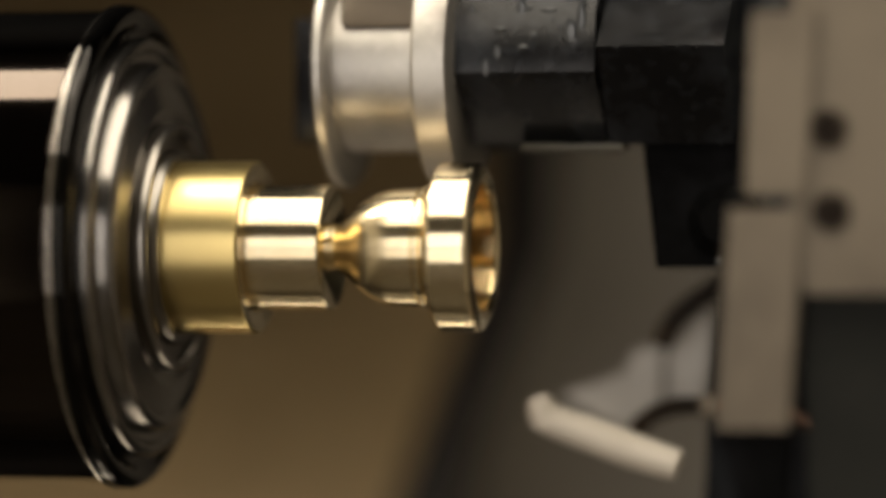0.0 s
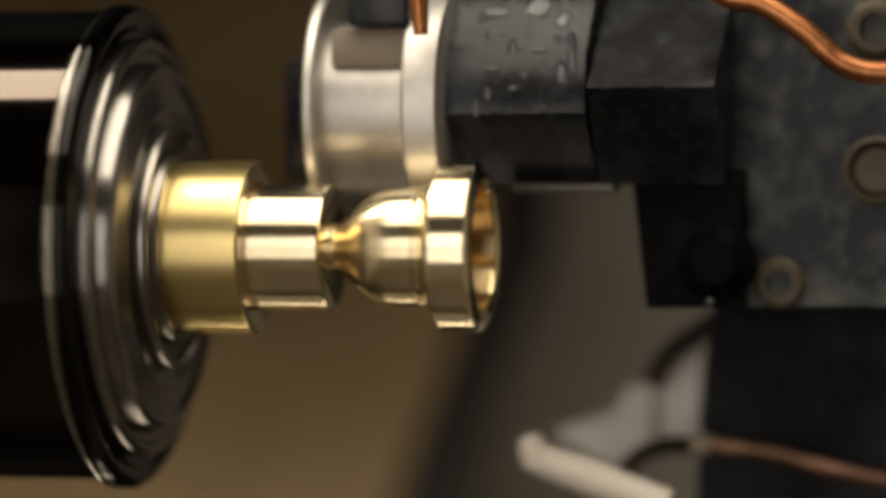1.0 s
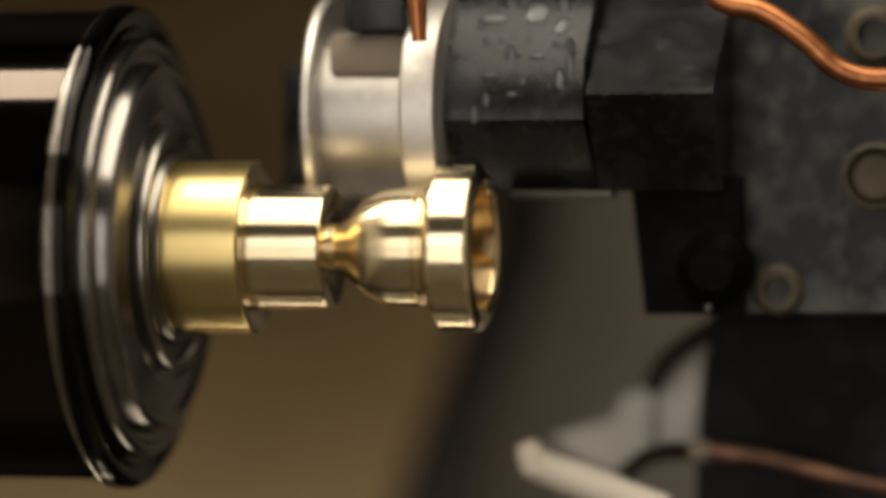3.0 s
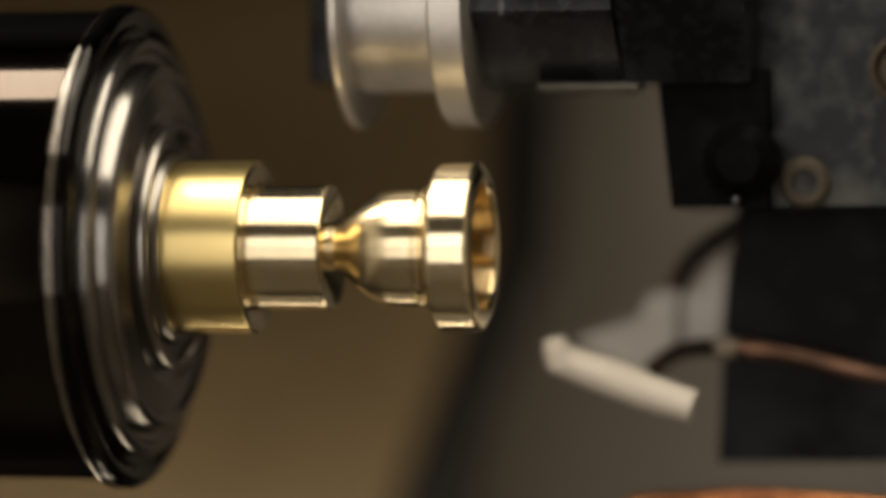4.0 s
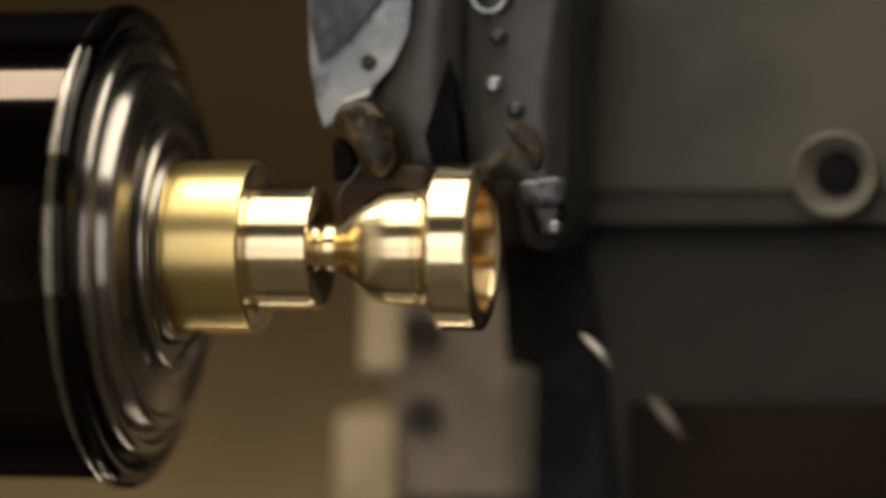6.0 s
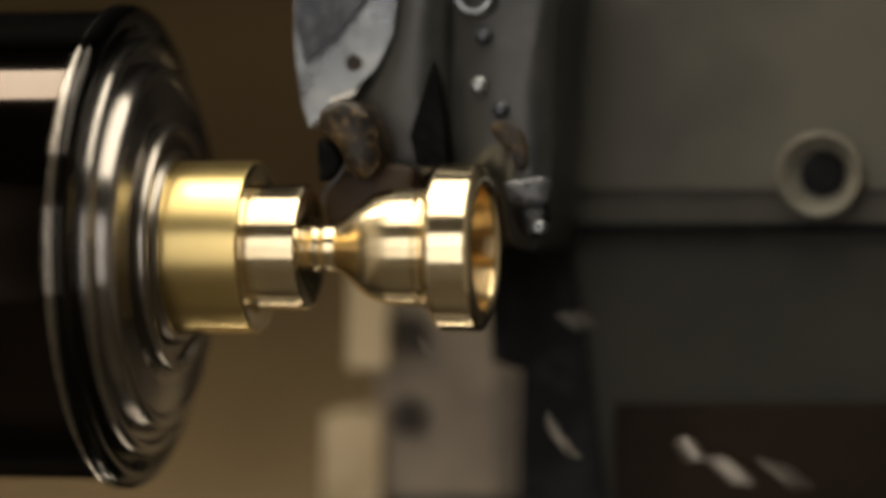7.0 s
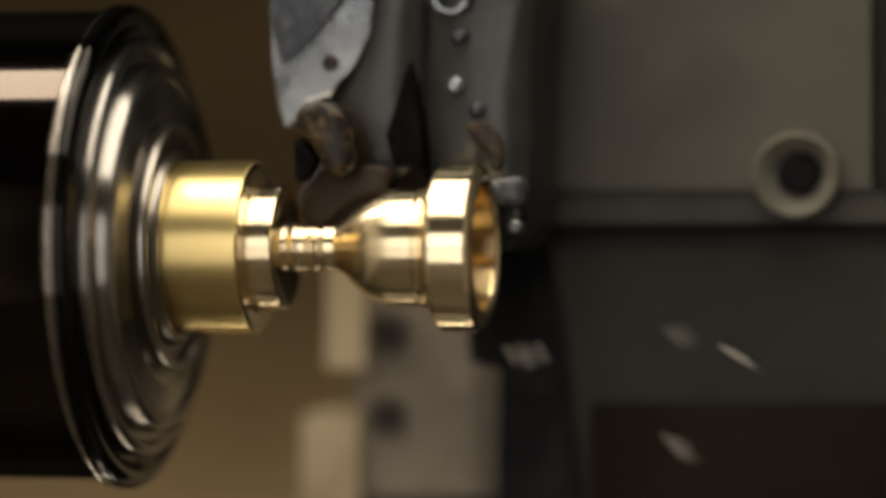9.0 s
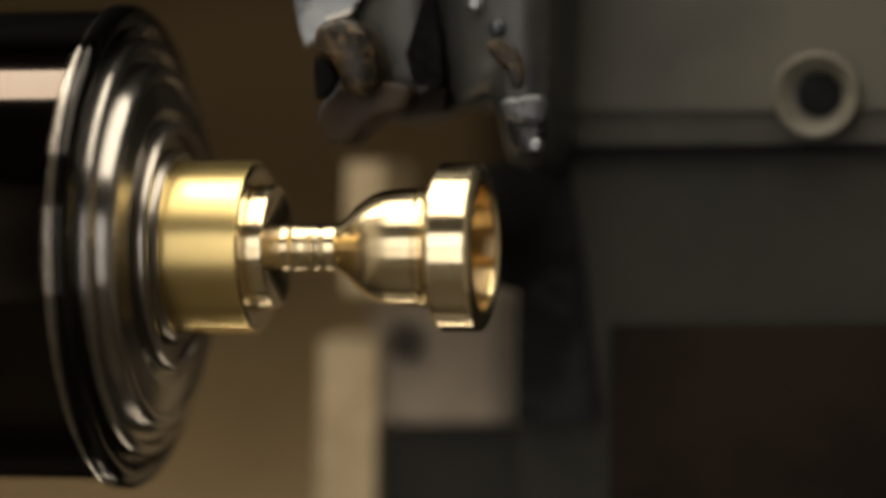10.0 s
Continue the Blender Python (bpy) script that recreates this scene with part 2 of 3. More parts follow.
# ---- the lathe's cabinet ----
structure("floor", box((-0.32, -0.80, -0.34), (0.46, 0.34, -0.32), 0), TRAY, "oily steel chip tray strewn with brass swarf", "floor")
# Unseen sheet, added to keep the hood lamps off the rear wall's top.
structure("light_blocker", box((-0.32, 0.094, 0.072), (0.03, 0.098, 0.36), 0), MATT_BLACK, "unseen black sheet added to shade the upper rear wall", "wall")
structure("ceiling", box((-0.32, -0.80, 0.36), (0.46, 0.34, 0.38), 0), GUARD, "dark painted sheet hood over the work area", "ceiling")
structure("wall_headstock", box((-0.34, -0.80, -0.34), (-0.32, 0.34, 0.38), 0), HEADSTOCK, "pale painted headstock wall behind the chuck", "wall")
structure("wall_tailstock", box((0.46, -0.80, -0.34), (0.48, 0.34, 0.38), 0), WALL_GREY, "dull painted end wall of the cabinet", "wall")
structure("wall_back", box((-0.32, 0.32, -0.34), (0.46, 0.34, 0.38), 0), WALL_GREY, "dull grey-brown painted rear sheet wall", "wall")


# Unseen reflector, sloped to mirror the hood lamp onto the brass from below.
structure("under_reflector", prism([(-0.135, 0.06, -0.318), (-0.135, 0.318, -0.1505), (-0.135, 0.318, -0.318)], (0.594, 0, 0), 0), COVER, "unseen steep polished steel reflector under the turret", "cover")
# Unseen dark sheet, added to keep the reflector out of the spindle's gloss.
structure("reflection_blocker", prism([(-0.319, 0.06, -0.318), (-0.319, 0.318, -0.1505), (-0.319, 0.318, -0.318)], (0.183, 0, 0), 0), GUARD, "unseen dark sheet that ends the reflector below the headstock", "cover")


def door_wall():
    """The sliding door's wall, with the window opening through it."""
    bm = bmesh.new()
    x0, x1, z0, z1 = -0.24, 0.12, -0.285, 0.25
    for lo, hi in (((-0.32, -0.78, -0.34), (x0, -0.76, 0.38)), ((x1, -0.78, -0.34), (0.46, -0.76, 0.38)),
                   ((x0, -0.78, -0.34), (x1, -0.76, z0)), ((x0, -0.78, z1), (x1, -0.76, 0.38))):
        b = box(lo, hi, 0)
        me = bpy.data.meshes.new("tmp")
        b.to_mesh(me)
        b.free()
        bm.from_mesh(me)
        bpy.data.meshes.remove(me)
    structure("wall_front", bm, CABINET, "dark sliding door wall with a tall window", "wall")


door_wall()


def back_panel():
    """The brown sheet behind the chuck, a dark strip painting the shaded gap along its slanting edge."""
    panel = tagged(new("splash_guard"), "brown painted sheet guard with a dark strip for the shaded gap along its slanting edge", "guard", kind="structure")
    part("sheet", prism([(-0.2165, 0.2639, 0.1277), (-0.0519, 0.2611, 0.1223), (-0.0415, 0.1998, -0.0003), (-0.0468, 0.1903, -0.0193), (-0.0562, 0.1729, -0.0542), (-0.0704, 0.1400, -0.1200), (-0.1660, 0.1384, -0.1231)], (0, 0.003, 0), 0), WALL, panel)
    # Dark strip standing in for the shadowed gap beside the sheet.
    part("edge_shade", prism([(-0.0530, 0.2665, 0.1230), (-0.0369, 0.2663, 0.1225), (-0.0301, 0.2048, -0.0003), (-0.0417, 0.1836, -0.0429), (-0.0495, 0.1450, -0.1201), (-0.0716, 0.1446, -0.1208), (-0.0573, 0.1777, -0.0545), (-0.0479, 0.1953, -0.0195), (-0.0425, 0.2048, -0.0003)], (0, 0.012, 0), 0.002), GUARD, panel)


back_panel()

# ---- the chuck on its spindle ----
chuck = tagged(new("lathe_chuck"), "black lathe spindle with a stepped polished steel collet nose", "lathe chuck")
part("spindle_body", lathe([(-0.30, 0), (-0.30, 0.0386), (-0.0600, 0.0386), (-0.0594, 0.0384), (-0.0588, 0.0377), (-0.0588, 0)]), BLACK_BODY, chuck, "glossy black spindle body")
part("clamp_ring", lathe([(-0.0592, 0.030), (-0.0592, 0.0380), (-0.0590, 0.0389), (-0.0584, 0.0394), (-0.0576, 0.0395), (-0.0568, 0.0391), (-0.0562, 0.0382), (-0.0560, 0.0371),
                          (-0.0564, 0.0361), (-0.0572, 0.0354), (-0.0576, 0.0345), (-0.0576, 0.030)], closed=True), RING, chuck, "polished dark steel outer ring")
# Added bright bead that makes the highlight along the ring's rear edge.
part("highlight_bead", lathe([(-0.0591 + 0.00038 * math.cos(k * math.pi / 6), 0.0392 + 0.00038 * math.sin(k * math.pi / 6)) for k in range(12)], closed=True), CHROME, chuck, "thin bright bead for the edge highlight")
part("nose_ring", lathe([(-0.0590, 0.025), (-0.0590, 0.0334), (-0.0574, 0.0341), (-0.0552, 0.0342), (-0.0545, 0.0339), (-0.0541, 0.0332), (-0.0541, 0.0322), (-0.0548, 0.0315), (-0.0549, 0.0303),
                         (-0.0540, 0.0300), (-0.0527, 0.0298), (-0.0520, 0.0294), (-0.0517, 0.0286), (-0.0517, 0.0276), (-0.0522, 0.0270), (-0.0515, 0.0225), (-0.0521, 0.0212), (-0.0521, 0.0142), (-0.0535, 0.0142)], closed=True), NOSE, chuck, "stepped ground steel nose")
part("collet", lathe([(-0.056, 0.01405), (-0.056, 0.0190), (-0.0508, 0.0202), (-0.0499, 0.0201), (-0.0494, 0.0197), (-0.0495, 0.0188), (-0.0508, 0.0185), (-0.0510, 0.0160), (-0.0496, 0.0156), (-0.0491, 0.0152), (-0.0492, 0.01405)], closed=True), COLLET, chuck, "bright steel collet face")

# ---- the brass workpiece ----
mouthpiece = tagged(new("brass_mouthpiece"), "half-turned shiny brass trumpet mouthpiece held in the collet", "mouthpiece")
part("raw_bar", lathe([(-0.060, 0.0102), (-0.060, 0.01395), (-0.0369, 0.01395), (-0.0366, 0.0137), (-0.0367, 0.0130), (-0.0380, 0.0102)], closed=True), BRASS_BAR, mouthpiece, "dull yellow drawn brass bar end")
part("bar_face", lathe([(-0.0371, 0.01025), (-0.0366, 0.0106), (-0.0364, 0.0128), (-0.0366, 0.0136), (-0.0371, 0.0134)], closed=True), BRASS, mouthpiece, "turned brass end face")
NECK = [(-0.0560, 0.0), (-0.0560, 0.0039)]
for i in range(130):
    x = -0.0385 + i * 0.00012
    fade = max(0.0, min(1.0, (x + 0.0335) / 0.003)) * max(0.0, min(1.0, (-0.0240 - x) / 0.001))
    NECK.append((x, 0.0039 + fade * (0.00006 * math.sin(x * 3700) + 0.00010 * math.sin(x * 2300 + 1) + 0.00004 * math.sin(x * 5900 + 2))))
part("neck", lathe(NECK, 96), BRASS_SOFT, mouthpiece, "thin scalloped brass neck fresh from the cutter")
CURVE = [(-0.0243, 0, 0.00382), (-0.0232, 0, 0.0039), (-0.0219, 0, 0.0047), (-0.0208, 0, 0.0057), (-0.0196, 0, 0.0069), (-0.0183, 0, 0.0079), (-0.0168, 0, 0.0087), (-0.0152, 0, 0.0092), (-0.0136, 0, 0.00945), (-0.0112, 0, 0.00955), (-0.0094, 0, 0.0096)]
part("cup", lathe([(-0.0243, 0.0), *[(p.x, p.z) for p in spline(CURVE, 5)], (-0.0093, 0.0091), (-0.0090, 0.0091), (-0.0089, 0.0097), (-0.0086, 0.0099), (-0.0082, 0.0099), (-0.0079, 0.0097), (-0.0078, 0.0090), (-0.0073, 0.0090)], 160), BRASS_SOFT, mouthpiece, "bell-shaped polished brass cup wall", smooth=30)
part("rim", lathe([(-0.0074, 0.0090), (-0.0074, 0.0098), (-0.0072, 0.0102), (-0.0070, 0.0112), (-0.0067, 0.0124), (-0.0064, 0.0130), (-0.0060, 0.01343), (-0.0056, 0.0136), (-0.0004, 0.0136), (0.0001, 0.0135), (0.0004, 0.0132), (0.0008, 0.0124),
                   (0.0010, 0.0118), (0.0011, 0.0113), (0.0010, 0.0108), (0.0006, 0.0104)], 160), BRASS, mouthpiece, "thick polished brass rim", smooth=30)
part("bowl", lathe([(0.0006, 0.0104), (0.0001, 0.0101), (-0.0043, 0.0099), (-0.0059, 0.0097), (-0.0073, 0.0089), (-0.0098, 0.0080), (-0.0125, 0.0068), (-0.0155, 0.0050), (-0.0180, 0.0026), (-0.0190, 0.0)]), BRASS_CUP, mouthpiece, "bored brass bowl, deepened to amber")
shoulder = part("turned_stock", lathe([(-0.0475, 0.0), (-0.0475, 0.0101), (-0.0390, 0.0101), (-0.0246, 0.0101), (-0.0242, 0.0099), (-0.0241, 0.0096), (-0.0250, 0.0072), (-0.0262, 0.0044), (-0.0262, 0.0)]), BRASS, mouthpiece, "bright turned brass cylinder shoulder")

# ---- the turret with its two tool stations ----
PIVOT = Vector((0.12, 0.20, 0.03))
turret = tagged(new("tool_turret"), "oily cast turret carrying two cutting tools and copper coolant pipes", "lathe turret")
turret.matrix_basis = Matrix.Translation(PIVOT)
MA = Matrix.Translation(-PIVOT)
MB = pose(0, 0, 0, 90) @ Matrix.Translation(-PIVOT)


def drum():
    part("drum", soften(lathe([(-0.045, 0), (-0.045, 0.11), (0.08, 0.11), (0.08, 0)], 12), 0.003), STAINED, turret, "dark faceted turret drum")


drum()


def station_one():
    """The spool-shaped form tool on its arbor, with the stained block and pipes behind it."""
    a = MA
    tool = part("form_tool", lathe([(-0.0295, 0.0), (-0.0295, 0.0140), (-0.0140, 0.0140), (-0.0140, 0.0)], 96), SILVER, turret, "satin silver barrel of the form tool", a @ pose(0, 0.022, 0.0222))
    left, right = -0.0305, -0.0285
    part("left_flange", lathe([(left, 0), (left, 0.0195), (left + 0.0005, 0.0200), (right - 0.0004, 0.0200), (right, 0.0196), (right, 0)], 96), SILVER, tool, "", a @ pose(0, 0.022, 0.0222))
    left, right = -0.0140, -0.0080
    part("right_flange", lathe([(left, 0), (left, 0.0194), (left + 0.0005, 0.0198), (right - 0.0004, 0.0198), (right, 0.0193), (right, 0)], 96), SILVER, tool, "", a @ pose(0, 0.022, 0.0222))
    x0 = -0.0395
    part("back_plate", box((x0, 0.026, 0.0102), (-0.0308, 0.036, 0.0310)), BLACK_STEEL, tool, "", a)
    part("top_clamp", box((-0.0238, 0.006, 0.0350), (-0.0133, 0.028, 0.0515), 0.001), BLACK_STEEL, tool, "black clamp over the barrel", a)
    # Added pad standing in for the grey flat on the barrel.
    part("barrel_flat", box((-0.0270, 0.0082, 0.0283), (-0.0141, 0.0170, 0.0348), 0.0008), PALE, tool, "grey pad for the flat on the barrel", a)
    x0, x1 = -0.0081, 0.0151
    nut = part("collet_nut", prism([(x0, 0.036, 0.048), (x0, 0.0215, 0.0435), (x0, 0.0094, 0.0301), (x0, 0.0085, 0.0207), (x0, 0.0200, 0.0097), (x0, 0.036, 0.0085), (x0, 0.048, 0.02), (x0, 0.048, 0.04)], (x1 - x0, 0, 0)), BLACK_STEEL, turret, "black hexagonal nut with water drops", a)
    rnd = random.Random(3)
    for owner, count, xa, xb, low, high in ((nut, 34, x0 + 0.002, x1 - 0.002, (0.0094, 0.0301), (0.0210, 0.0430)), (nut, 10, x0 + 0.002, x1 - 0.002, (0.0086, 0.0214), (0.0093, 0.0297))):
        bm = bmesh.new()
        for _ in range(count):
            u, r = rnd.random(), 0.0002 + 0.0009 * rnd.random() ** 2.5
            centre = Vector((rnd.uniform(xa, xb), low[0] + (high[0] - low[0]) * u, low[1] + (high[1] - low[1]) * u))
            bmesh.ops.create_icosphere(bm, subdivisions=2, radius=1, matrix=Matrix.Translation(centre) @ Matrix.Diagonal((r * rnd.uniform(0.7, 1.3), r * 0.22, r * rnd.uniform(0.9, 3.4), 1)))
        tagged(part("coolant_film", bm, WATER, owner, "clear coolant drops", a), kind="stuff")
    big = bmesh.new()
    for cx, u, rx, rz in ((0.0034, 0.08, 0.0013, 0.0006), (0.0075, 0.05, 0.0015, 0.0005), (0.0060, 0.62, 0.0021, 0.0026), (-0.0010, 0.55, 0.0024, 0.0012), (0.0105, 0.45, 0.0012, 0.0022)):
        bmesh.ops.create_icosphere(big, subdivisions=3, radius=1, matrix=Matrix.Translation((cx, 0.0094 + 0.0121 * u, 0.0301 + 0.0134 * u)) @ pose(0, 0, 0, 48) @ Matrix.Diagonal((rx, rz, 0.0005, 1)))
    for cx, u, rx, rz in ((0.0034, 0.42, 0.0009, 0.0005), (0.0052, 0.62, 0.0006, 0.0007), (-0.0005, 0.75, 0.0011, 0.0004)):
        bmesh.ops.create_icosphere(big, subdivisions=3, radius=1, matrix=Matrix.Translation((cx, 0.0085 + 0.0009 * u, 0.0207 + 0.0094 * u)) @ Matrix.Diagonal((rx, 0.0004, rz, 1)))
    tagged(part("coolant_film", big, WATER, nut, "large glistening coolant drops", a), kind="stuff")
    # Added pale strip along the nut's lower bevel.
    part("lower_lip", box((0.0010, 0.0190, 0.0084), (0.0180, 0.0260, 0.0094), 0.0003), SEAT, nut, "thin pale strip under the nut", a)
    x0, x1 = 0.0158, 0.0364
    part("lock_nut", prism([(x0, 0.034, 0.046), (x0, 0.0180, 0.0335), (x0, 0.0065, 0.0246), (x0, 0.0190, 0.0093), (x0, 0.040, 0.010), (x0, 0.046, 0.03)], (x1 - x0, 0, 0)), BLACK_STEEL, turret, "large black lock nut", a)
    part("bracket", prism([(0.0202, 0.0240, 0.0119), (0.0385, 0.0240, 0.0118), (0.0385, 0.0240, -0.0109), (0.0227, 0.0240, -0.0110)], (0, 0.03, 0)), MATT_BLACK, turret, "black bracket below the nut", a)
    block = part("tool_block", prism([(0.0321, 0.0300, 0.0597), (0.0829, 0.0300, 0.0586), (0.0829, 0.0300, -0.0105), (0.0367, 0.0300, -0.0107), (0.0352, 0.0300, 0.0101)], (0, 0.05, 0), 0.0012), STAINED, turret, "mottled dark cast tool block with dried coolant", a)
    part("bolt", ring_plate((0.0440, 0.0280, -0.0069), 0.0042, 0.0022, 0.004, w=0.0008), TAN, block, "drab tan eye bolt", a)
    part("knob", ring_plate((0.0344, 0.0190, -0.0034), 0.0062, 0.0, 0.008, w=0.0026), MATT_BLACK, block, "", a)
    part("slot", ring_plate((0.0601, 0.0285, 0.0116), 0.0050, 0.0, 0.003, w=0.0016), TAN, block, "tan sludge-filled oval recess", a)
    part("socket", ring_plate((0.0600, 0.0275, 0.0347), 0.0050, 0.0028, 0.004, w=0.0012), TAN, block, "limescaled bolt socket", a)
    part("recess_rim", ring_plate((0.0601, 0.0280, 0.0116), 0.0056, 0.0047, 0.003, w=0.0005), TAN, block, "pale crusted rim", a)
    part("drop", lump([(0.0332, 0.0200, -0.0094), (0.0340, 0.0200, -0.0091), (0.0346, 0.0200, -0.0101), (0.0340, 0.0200, -0.0110), (0.0331, 0.0200, -0.0105)], 0.002, 0.0008), WATER, block, "hanging coolant drop", a)
    part("lower_block", prism([(0.0301, 0.0500, -0.0103), (0.0815, 0.0500, -0.0102), (0.0815, 0.0500, -0.0533), (0.0265, 0.0500, -0.0543), (0.0274, 0.0500, -0.0350)], (0, 0.04, 0), 0.0012), LOWER, turret, "oily blue-black lower guard box", a)
    part("coolant_pipe", tube([(0.0328, 0.0120, 0.0452), (0.0370, 0.0120, 0.0397), (0.0434, 0.0120, 0.0380), (0.0502, 0.0120, 0.0336), (0.0565, 0.0120, 0.0282), (0.0637, 0.0120, 0.0268), (0.0753, 0.0120, 0.0284)], 0.0019), COPPER, turret, "orange copper coolant pipe", a)
    part("coolant_pipe", tube([(0.0274, 0.0440, -0.0344), (0.0298, 0.0440, -0.0344), (0.0394, 0.0440, -0.0355), (0.0490, 0.0440, -0.0378), (0.0602, 0.0440, -0.0402), (0.0726, 0.0440, -0.0417)], 0.0015), DULL_COPPER, turret, "dull copper coolant pipe", a)
    part("ferrule", tube([(0.0271, 0.0440, -0.0345), (0.0288, 0.0440, -0.0343), (0.0304, 0.0440, -0.0345)], 0.0019), PALE, turret, "pale worn ferrule", a)
    part("hose", tube([(0.0141, 0.0480, -0.0404), (0.0170, 0.0480, -0.0370), (0.0217, 0.0460, -0.0349), (0.0277, 0.0440, -0.0344)], 0.0016), HOSE, turret, "dark rubber hose", a)
    part("coolant_pipe", tube([(0.0120, 0.0460, -0.0630), (0.0159, 0.0460, -0.0621), (0.0240, 0.0440, -0.0606), (0.0337, 0.0440, -0.0598), (0.0442, 0.0440, -0.0602), (0.0632, 0.0440, -0.0615)], [0.0032, 0.0028, 0.0020, 0.0017, 0.0017, 0.0017]), COPPER, turret, "orange copper coolant pipe with a wide mouth", a)
    part("coolant_nozzle", tube([(-0.0106, 0.0000, 0.0469), (-0.0103, 0.0000, 0.0396), (-0.0099, 0.0000, 0.0331)], [0.0018, 0.0016, 0.0012]), COPPER, turret, "thin copper nozzle", a)
    part("hose", tube([(0.0183, 0.0550, -0.0246), (0.0212, 0.0550, -0.0197), (0.0262, 0.0550, -0.0158), (0.0330, 0.0550, -0.0119)], 0.0019), HOSE, turret, "dark rubber hose", a)
    part("nylon_rod", tube([(0.0012, 0.0336, -0.0335), (0.0027, 0.0336, -0.0363), (0.0103, 0.0336, -0.0391), (0.0171, 0.0336, -0.0416), (0.0247, 0.0336, -0.0440)], [0.0022, 0.0027, 0.0030, 0.0030, 0.0026]), CREAM, turret, "cream coolant spout", a)
    part("spout_tip", tube([(0.0010, 0.0327, -0.0327), (0.0017, 0.0327, -0.0348), (0.0025, 0.0327, -0.0378)], [0.0017, 0.0024, 0.0022]), CREAM, turret, "cream spout tip", a)
    part("spout_bracket", prism([(-0.0009, 0.0640, -0.0336), (0.0107, 0.0640, -0.0295), (0.0117, 0.0640, -0.0260), (0.0168, 0.0640, -0.0250), (0.0168, 0.0640, -0.0359), (0.0109, 0.0640, -0.0395), (0.0057, 0.0640, -0.0375)], (0, 0.006, 0)), BRACKET, turret, "pale alloy spout bracket", a)
    part("spout_bracket", prism([(0.0183, 0.0640, -0.0259), (0.0258, 0.0640, -0.0180), (0.0246, 0.0640, -0.0358), (0.0183, 0.0640, -0.0358)], (0, 0.006, 0)), BRACKET, turret, "pale alloy spout bracket", a)


def station_two():
    """The profiling tool on its shank, its clamp, the bored plate and the pale block below."""
    b = MB
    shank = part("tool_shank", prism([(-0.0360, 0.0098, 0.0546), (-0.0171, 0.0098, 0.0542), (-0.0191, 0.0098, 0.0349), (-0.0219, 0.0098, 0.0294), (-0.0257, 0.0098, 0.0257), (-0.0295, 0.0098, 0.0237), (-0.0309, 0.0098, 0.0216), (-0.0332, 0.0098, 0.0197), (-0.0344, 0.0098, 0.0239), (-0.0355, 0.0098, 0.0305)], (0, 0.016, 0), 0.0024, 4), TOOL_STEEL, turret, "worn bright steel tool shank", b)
    part("shank_face", prism([(-0.0347, 0.0074, 0.0544), (-0.0188, 0.0074, 0.0540), (-0.0234, 0.0074, 0.0403), (-0.0288, 0.0074, 0.0337), (-0.0335, 0.0074, 0.0301), (-0.0348, 0.0074, 0.0359)], (0, 0.006, 0), 0.0008), BLUED, shank, "", b)
    part("chip_breaker", lump([(-0.0229, 0.0137, 0.0315), (-0.0171, 0.0137, 0.0546), (-0.0104, 0.0137, 0.0544), (-0.0109, 0.0137, 0.0220), (-0.0114, 0.0137, 0.0100), (-0.0229, 0.0137, 0.0081), (-0.0276, 0.0137, 0.0175)], 0.02, 0.0035), OILY, shank, "", b)
    part("insert", lump([(-0.0292, 0.0010, 0.0213), (-0.0276, 0.0010, 0.0230), (-0.0247, 0.0010, 0.0237), (-0.0219, 0.0010, 0.0226), (-0.0199, 0.0010, 0.0196), (-0.0189, 0.0010, 0.0160), (-0.0195, 0.0010, 0.0127), (-0.0221, 0.0010, 0.0109), (-0.0246, 0.0010, 0.0126), (-0.0254, 0.0010, 0.0146), (-0.0270, 0.0010, 0.0171), (-0.0289, 0.0010, 0.0181)], 0.010, 0.0018), CARBIDE, shank, "brownish chipped carbide insert", b)
    part("cutting_tip", tube([(-0.0238, -0.0035, 0.0135), (-0.0251, -0.0035, 0.0111), (-0.0271, -0.0035, 0.0090), (-0.0275, -0.0035, 0.0069)], [0.0001, 0.00022, 0.00022, 0.00012]), BLUED, shank, "thin cutting edge", b)
    # Proud black block that paints in the shade of a recess.
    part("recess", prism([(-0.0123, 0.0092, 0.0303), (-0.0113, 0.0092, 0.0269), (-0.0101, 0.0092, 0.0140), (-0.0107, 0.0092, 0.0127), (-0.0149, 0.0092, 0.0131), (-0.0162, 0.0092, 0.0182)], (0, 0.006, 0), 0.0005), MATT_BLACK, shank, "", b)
    # Silver sliver that paints the highlight along the shank's lower edge.
    part("edge_highlight", prism([(-0.0295, 0.0084, 0.0242), (-0.0247, 0.0084, 0.0258), (-0.0253, 0.0084, 0.0249), (-0.0291, 0.0084, 0.0236)], (0, 0.003, 0), 0.0003), SILVER, shank, "", b)
    # Tool nose whose dark brown colour carries the shade above the neck.
    part("insert_seat", lump([(-0.0293, 0.0060, 0.0090), (-0.0260, 0.0060, 0.0127), (-0.0203, 0.0060, 0.0134), (-0.0152, 0.0060, 0.0126), (-0.0156, 0.0060, 0.0094), (-0.0194, 0.0060, 0.0079), (-0.0227, 0.0060, 0.0060), (-0.0253, 0.0060, 0.0037), (-0.0289, 0.0060, 0.0038)], 0.010, 0.0007), NOSE_BROWN, shank, "tool nose darkened for its shade", b)
